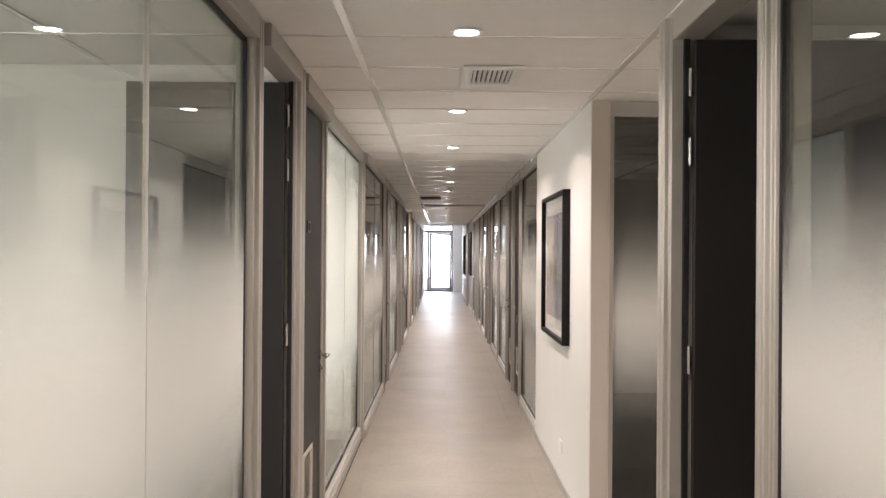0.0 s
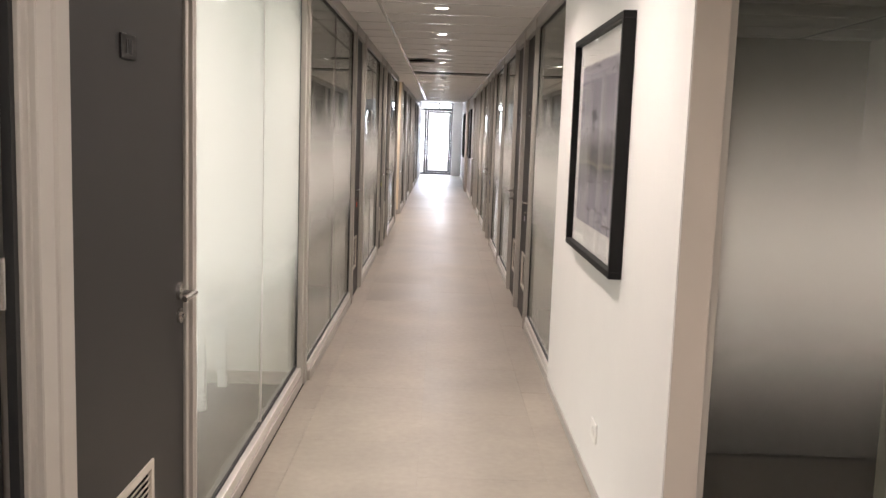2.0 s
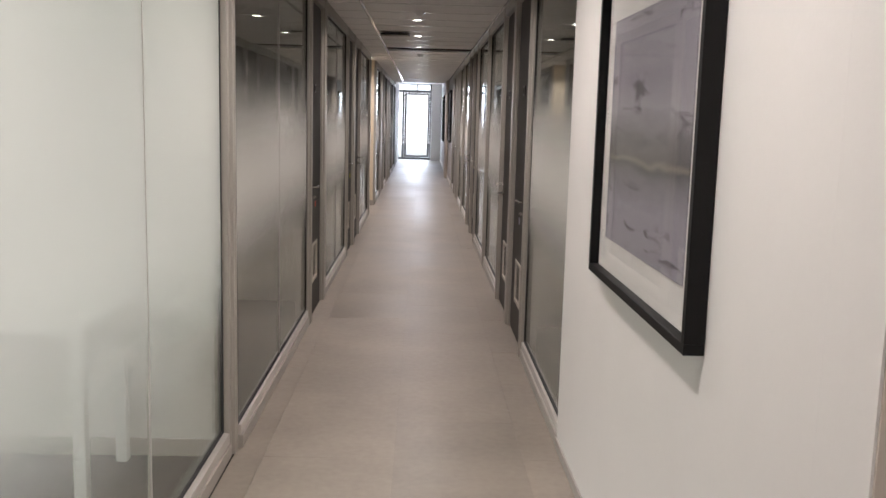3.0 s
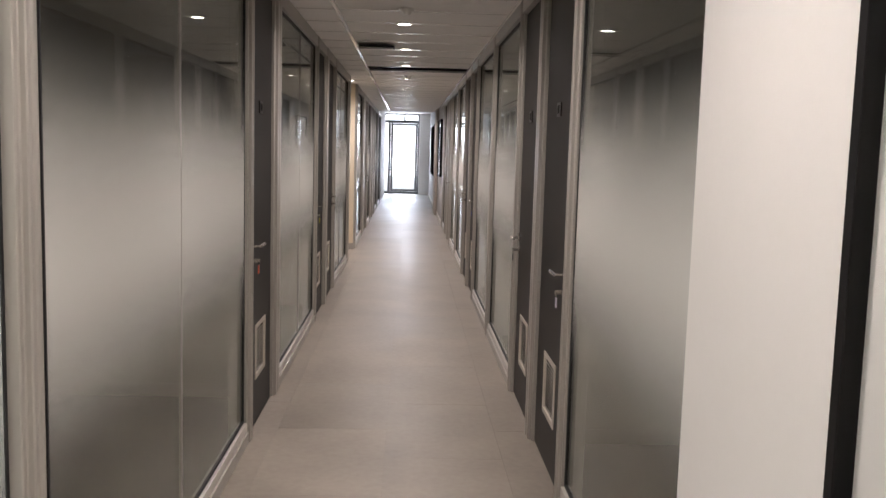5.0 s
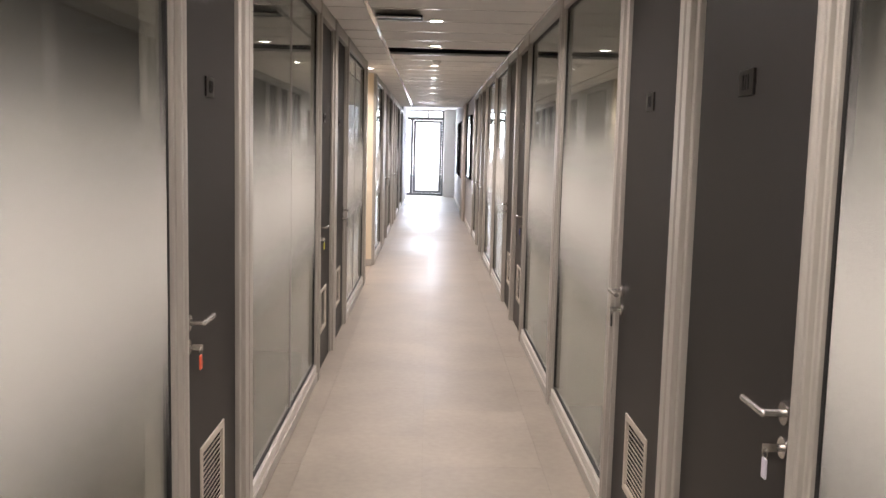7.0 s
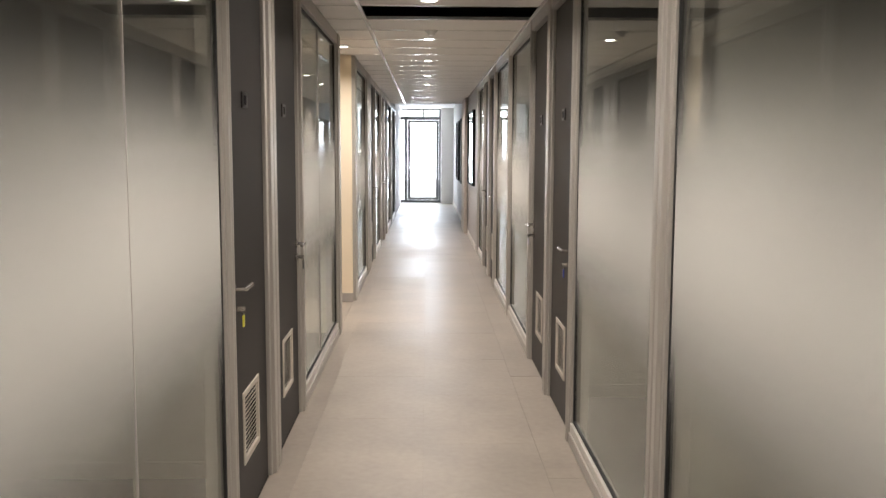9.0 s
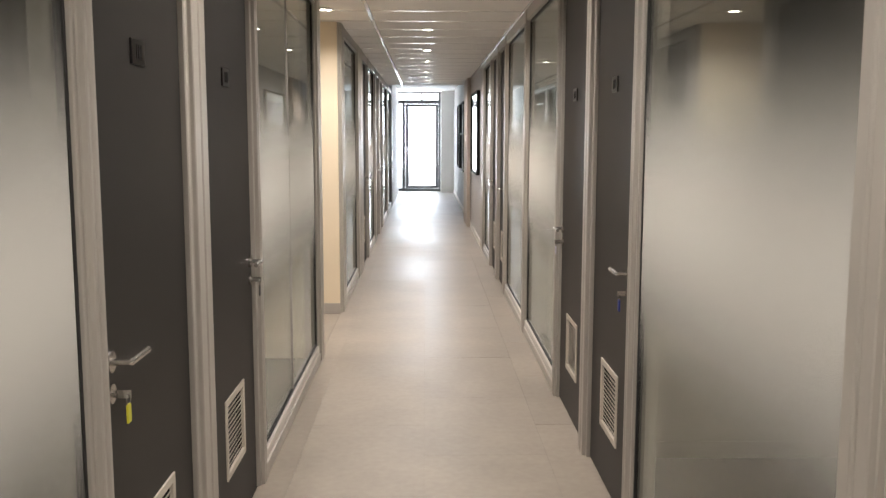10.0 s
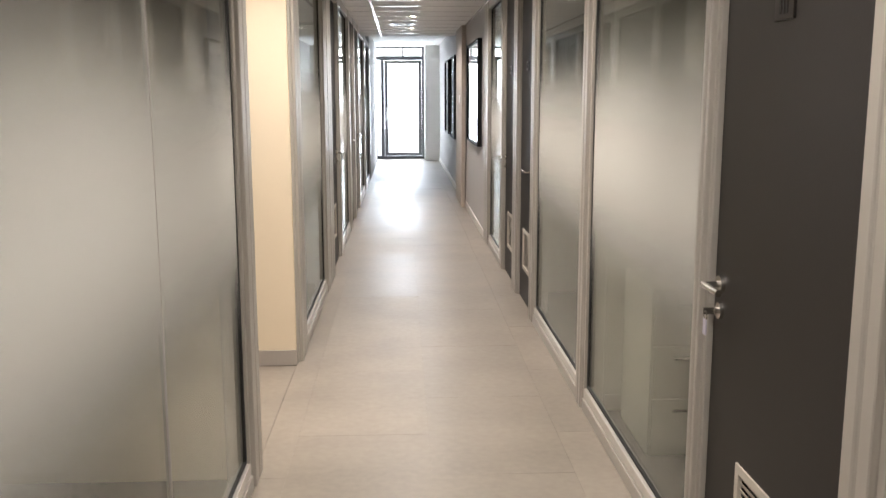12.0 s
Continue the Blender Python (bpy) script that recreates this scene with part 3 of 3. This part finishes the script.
door(1, 9.610, 10.410, 1, "black")
post(east, 1, 10.410, 10.510)
glazing(1, 10.510, 12.17, ())
post(east, 1, 12.17, 12.34)
glazing(1, 12.34, 14.00, ())
post(east, 1, 14.00, 14.09)
door(1, 14.09, 14.92, -1, "blue")
post(east, 1, 14.92, 15.09)
door(1, 15.09, 15.93, 1, "white")
post(east, 1, 15.93, 16.04)
glazing(1, 16.04, 17.66, ())
post(east, 1, 17.66, 17.83)
glazing(1, 17.83, 19.40, ())
post(east, 1, 19.40, 19.60)
door(1, 19.60, 20.32, -1)
post(east, 1, 20.32, 20.60)
door(1, 20.60, 21.35, 1)
post(east, 1, 21.35, 21.54)
glazing(1, 21.54, 22.70, ())
post(east, 1, 22.70, 23.20)
structure("wall_east_grey", boxes((XR, XR + 0.15, 23.20, Y_END - 0.002, 0.08, 2.718)), M_GREY, "pale grey plastered wall with framed pictures", "wall")
structure("baseboard_end", boxes((XR - 0.012, XR + 0.15, 23.20, Y_END - 0.002, 0, 0.08)), M_MAT, "white skirting under the grey wall", "skirting")
structure("wall_pier", boxes((XR - 0.07, XR - 0.013, 26.0, 27.3, 0, H - 0.004)), M_BEIGE, "beige pier standing out from the wall", "wall")

# side passages and the walls between the offices
structure("wall_passage_white", boxes((1.75, BACK_R, 4.00, 4.15, 0, H - 0.004)), M_WHITE, "white wall beside the side passage", "wall")
structure("trim_corner", boxes((XR + 0.004, 0.975, 3.952, 3.958, 0.05, H - 0.004)), M_BEIGE, "beige corner trim on the wall end", "trim")
wp = holder("window_passage", "frosted glazed panel facing the side passage", "glazed partition", "structure")
part("frame", boxes((0.98, 1.008, 3.985, 4.10, 0, HEAD), (1.60, 1.75, 3.985, 4.10, 0, HEAD), (0.98, 1.75, 3.985, 4.10, HEAD, H - 0.005), (1.008, 1.60, 3.985, 4.10, 0, 0.10), bevel=0.002), M_ALU, wp)
pp = part("pane", boxes((1.004, 1.599, 4.024, 4.032, 0.101, HEAD - 0.001)), M_GLASS, wp)
part("film", boxes((1.005, 1.598, 4.019, 4.0194, 0.102, HEAD - 0.002)), M_FILM, pp, "white gradient film")
structure("wall_passage_south", boxes((XR + DEPTH + 0.001, BACK_R, 2.24, 2.36, 0, H - 0.004)), M_WHITE, "white wall of the side passage", "wall")
structure("wall_passage_cream", boxes((BACK_L, XL - 0.02, 18.50, 18.535, 0.09, H - 0.004)), M_CREAM, "cream plastered wall of the side passage", "wall")
structure("baseboard_passage", boxes((BACK_L, XL - 0.015, 18.488, 18.535, 0, 0.09)), M_SKIRT, "grey skirting under the cream wall", "skirting")
structure("wall_passage_west_south", boxes((BACK_L, XL - DEPTH - 0.001, 16.90, 17.02, 0, H - 0.004)), M_CREAM, "cream wall of the side passage", "wall")


def divider(side, y, k):
    a, b = (BACK_L, XL - DEPTH - 0.001) if side < 0 else (XR + DEPTH + 0.001, BACK_R)
    # white in the bright offices; elsewhere the darker colour carries the room's shade
    structure("wall_divider_%d" % k, boxes((a, b, y - 0.05, y + 0.05, 0.08, H - 0.004)), M_WHITE if side < 0 and y < 7 else M_OFFICE_DIM, "wall between two offices, its colour darkened in the dim rooms", "wall")
    structure("baseboard_divider_%d" % k, boxes((a, b, y - 0.058, y + 0.058, 0, 0.08)), M_SKIRT, "grey skirting in the office", "skirting")


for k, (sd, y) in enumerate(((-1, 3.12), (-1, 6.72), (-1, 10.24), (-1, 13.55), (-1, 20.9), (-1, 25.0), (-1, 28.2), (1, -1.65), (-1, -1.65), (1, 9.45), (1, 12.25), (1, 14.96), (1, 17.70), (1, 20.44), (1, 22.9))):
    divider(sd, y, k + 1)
structure("wall_lobby_west", boxes((XL - 0.15, XL, -4.998, -1.6, 0, H - 0.004)), M_WHITE, "white plastered wall behind the start", "wall")
structure("wall_lobby_east", boxes((XR, XR + 0.15, -4.998, -1.6, 0, H - 0.004)), M_WHITE, "white plastered wall behind the start", "wall")


# ---- ceiling lights, vents, detectors ----
def downlight():
    l = holder("downlight", "round recessed ceiling downlight with white rim, lit", "ceiling light", group="corridor downlights")
    bm = bmesh.new()
    n = 32
    rings = [[bm.verts.new((r * math.cos(2 * math.pi * i / n), r * math.sin(2 * math.pi * i / n), z)) for i in range(n)] for r, z in ((0.066, 0.0), (0.064, -0.006), (0.052, -0.008), (0.044, 0.0), (0.044, 0.004))]
    for a, b in zip(rings, rings[1:]):
        for i in range(n):
            bm.faces.new((a[i], a[(i + 1) % n], b[(i + 1) % n], b[i]))
    part("rim", bm, M_PLASTIC, l, smooth=False)
    bm = bmesh.new()
    bmesh.ops.create_circle(bm, cap_ends=True, segments=32, radius=0.0445, matrix=Matrix.Translation((0, 0, -0.003)))
    for f in bm.faces:
        f.normal_flip()
    part("diffuser", bm, M_LAMP, l)
    return l


LIGHTS = [(0.12, y) for y in (-3.3, -1.4, 0.5, 2.38, 4.37, 6.30, 8.20, 10.00, 11.70, 13.47, 15.14, 17.15, 19.05, 21.05, 22.6, 24.6, 26.5)] + [(-0.66, 17.75), (2.6, 3.2)]
first = downlight()
for i, (x, y) in enumerate(LIGHTS):
    o = first if i == 0 else copy_thing(first, Matrix())
    o.location = (x, y, H - 0.003)
    d = bpy.data.lights.new("downlight_beam", "AREA")
    d.shape, d.size, d.energy, d.color, d.spread = "DISK", 0.11, LAMP_POWER, WARM, radians(150)
    new("downlight_beam", d).location = (x, y, H - 0.016)


def ceiling_vent(x0, x1, y0, y1):
    v = holder("ceiling_vent", "white square air grille with angled slats in the ceiling", "air vent", group="ceiling grilles")
    z = H - 0.004
    part("frame", boxes((x0, x0 + 0.05, y0, y1, z - 0.014, z), (x1 - 0.05, x1, y0, y1, z - 0.014, z), (x0 + 0.05, x1 - 0.05, y0, y0 + 0.05, z - 0.014, z), (x0 + 0.05, x1 - 0.05, y1 - 0.05, y1, z - 0.014, z), bevel=0.003), M_PLASTIC, v)
    part("backing", boxes((x0 + 0.05, x1 - 0.05, y0 + 0.05, y1 - 0.05, z - 0.0025, z - 0.0005)), M_GASKET, v)
    for i in range(8):
        x = x0 + 0.055 + i * (x1 - x0 - 0.102) / 8
        bm = boxes((x, x + 0.003, y0 + 0.05, y1 - 0.05, z - 0.013, z - 0.003))
        for q in bm.verts:
            if q.co.z < z - 0.008:
                q.co.x += 0.010
        part("slat", bm, M_PLASTIC, v)


ceiling_vent(0.12, 0.41, 3.02, 3.46)
ceiling_vent(-0.17, 0.14, 25.55, 25.90)


def open_diffuser():
    v = holder("air_diffuser", "open air diffuser with hanging flap, its dark opening painted black", "air vent")
    # no hole here: a black slab holds the shade of the open duct
    part("opening_shade", boxes((-0.31, 0.02, 13.22, 13.42, H - 0.016, H - 0.004)), M_GASKET, v)
    bm = boxes((-0.30, 0.01, 12.98, 13.24, H - 0.026, H - 0.018))
    for q in bm.verts:
        if q.co.y < 13.1:
            q.co.z -= 0.03
    part("flap", bm, M_GRILLE, v)
    for x in (-0.30, -0.01):
        part("hinge", boxes((x, x + 0.02, 13.22, 13.24, H - 0.0185, H - 0.015)), M_STEEL, v)


open_diffuser()


def smoke_detector(x, y):
    v = holder("smoke_detector", "small round white smoke detector on the ceiling", "smoke detector", group="smoke detectors")
    bm = bmesh.new()
    bmesh.ops.create_cone(bm, cap_ends=True, segments=24, radius1=0.045, radius2=0.055, depth=0.02, matrix=Matrix.Translation((x, y, H - 0.014)))
    part("base", bm, M_PLASTIC, v)
    bm = bmesh.new()
    bmesh.ops.create_cone(bm, cap_ends=True, segments=24, radius1=0.022, radius2=0.036, depth=0.022, matrix=Matrix.Translation((x, y, H - 0.035)))
    part("sensor", bm, M_PLASTIC, v)


smoke_detector(0.14, 10.95)
smoke_detector(0.14, 16.6)


# ---- pictures and small wall things ----
def picture(y0, y1, z0, z1, label, mount=0.115, art=M_ART, group=""):
    p = holder("framed_picture", label, "picture", group=group)
    x0, x1 = XR - 0.052, XR - 0.001
    w = 0.027
    part("frame", boxes((x0, x1, y0, y1, z0, z0 + w), (x0, x1, y0, y1, z1 - w, z1), (x0, x1, y0, y0 + w, z0 + w, z1 - w), (x0, x1, y1 - w, y1, z0 + w, z1 - w), bevel=0.002), M_BLACK, p)
    part("mount", boxes((XR - 0.020, XR - 0.002, y0 + w, y1 - w, z0 + w, z1 - w)), M_MAT, p, "white mount card")
    part("print", boxes((XR - 0.024, XR - 0.0202, y0 + w + mount, y1 - w - mount, z0 + w + mount, z1 - w - mount)), art, p, "grey abstract landscape print")
    g = part("glass", boxes((XR - 0.034, XR - 0.031, y0 + w, y1 - w, z0 + w, z1 - w)), M_PICGLASS, p)
    g.visible_shadow = False


picture(4.76, 6.00, 1.02, 2.05, "black framed grey abstract print on the white wall")
picture(23.56, 25.3, 0.98, 2.18, "black framed print on the grey wall", group="pictures by the end")
picture(28.2, 29.5, 0.84, 2.20, "black framed print beyond the beige pier", group="pictures by the end")

picture(30.2, 31.5, 0.84, 2.20, "black framed print beyond the beige pier", group="pictures by the end")


def wall_switch():
    o = holder("light_switch", "white plastic light switch on the beige pier", "switch")
    part("plate", boxes((XR - 0.080, XR - 0.0705, 26.35, 26.44, 1.44, 1.56), bevel=0.003), M_PLASTIC, o)
    part("rocker", boxes((XR - 0.085, XR - 0.0795, 26.375, 26.415, 1.47, 1.53), bevel=0.002), M_PLASTIC, o)


wall_switch()


def wall_outlet():
    o = holder("wall_outlet", "white plastic socket plate low on the white wall", "socket")
    part("plate", boxes((XR - 0.010, XR - 0.001, 5.07, 5.19, 0.24, 0.33), bevel=0.003), M_PLASTIC, o)
    for k in (-0.02, 0.02):
        part("switch", boxes((XR - 0.013, XR - 0.0095, 5.13 + k - 0.010, 5.13 + k + 0.010, 0.27, 0.30), bevel=0.001), M_PLASTIC, o)


wall_outlet()


def desk(x0, x1, y0, y1, label):
    d = holder("office_desk", label, "desk")
    part("desktop", boxes((x0, x1, y0, y1, 0.70, 0.73), bevel=0.003), M_DESK, d)
    for x in (x0 + 0.01, x1 - 0.06):
        for y in (y0 + 0.01, y1 - 0.06):
            part("leg", boxes((x, x + 0.05, y, y + 0.05, -0.008, 0.70), bevel=0.003), M_DESK, d)
    part("apron", boxes((x0 + 0.06, x1 - 0.06, y1 - 0.04, y1 - 0.02, 0.58, 0.70)), M_DESK, d)


desk(-2.75, -1.10, 6.10, 6.66, "white office desk against the office wall")


def pedestal(x0, x1, y0, y1):
    d = holder("desk_pedestal", "pale drawer cabinet standing behind the frosted glass", "cabinet")
    part("body", boxes((x0, x1, y0, y1, -0.008, 0.74), bevel=0.004), M_PEDESTAL, d)
    for i in range(3):
        f = part("drawer_front", boxes((x0 + 0.01, x1 - 0.01, y0 - 0.016, y0 - 0.001, 0.03 + i * 0.235, 0.255 + i * 0.235), bevel=0.002), M_PEDESTAL, d)
        part("handle", boxes(((x0 + x1) / 2 - 0.06, (x0 + x1) / 2 + 0.06, y0 - 0.03, y0 - 0.016, 0.20 + i * 0.235, 0.21 + i * 0.235)), M_STEEL, f)


pedestal(1.04, 1.36, 17.08, 17.56)


# ---- floor tiles ----
def floor_tiles():
    L, g = 0.972, 0.0005
    cols = [(XL - 0.015, -0.51), (-0.51, 0.09), (0.09, 0.69), (0.69, XR + 0.055)]
    for c, (x0, x1) in enumerate(cols):
        bm = boxes((g, x1 - x0 - g, g, L - g, -0.008, 0.0))
        me = bpy.data.meshes.new("tile")
        bm.to_mesh(me)
        bm.free()
        me.materials.append(M_TILE)
        ph = 14.45 if c % 2 else 14.96
        k = -int((ph + 4.9) / L)
        y = ph + k * L
        while y < 35.8:
            o = new("tile", me)
            o.location = (x0, y, random.uniform(-0.0004, 0.0002))
            o.parent = floor
            y += L


floor_tiles()
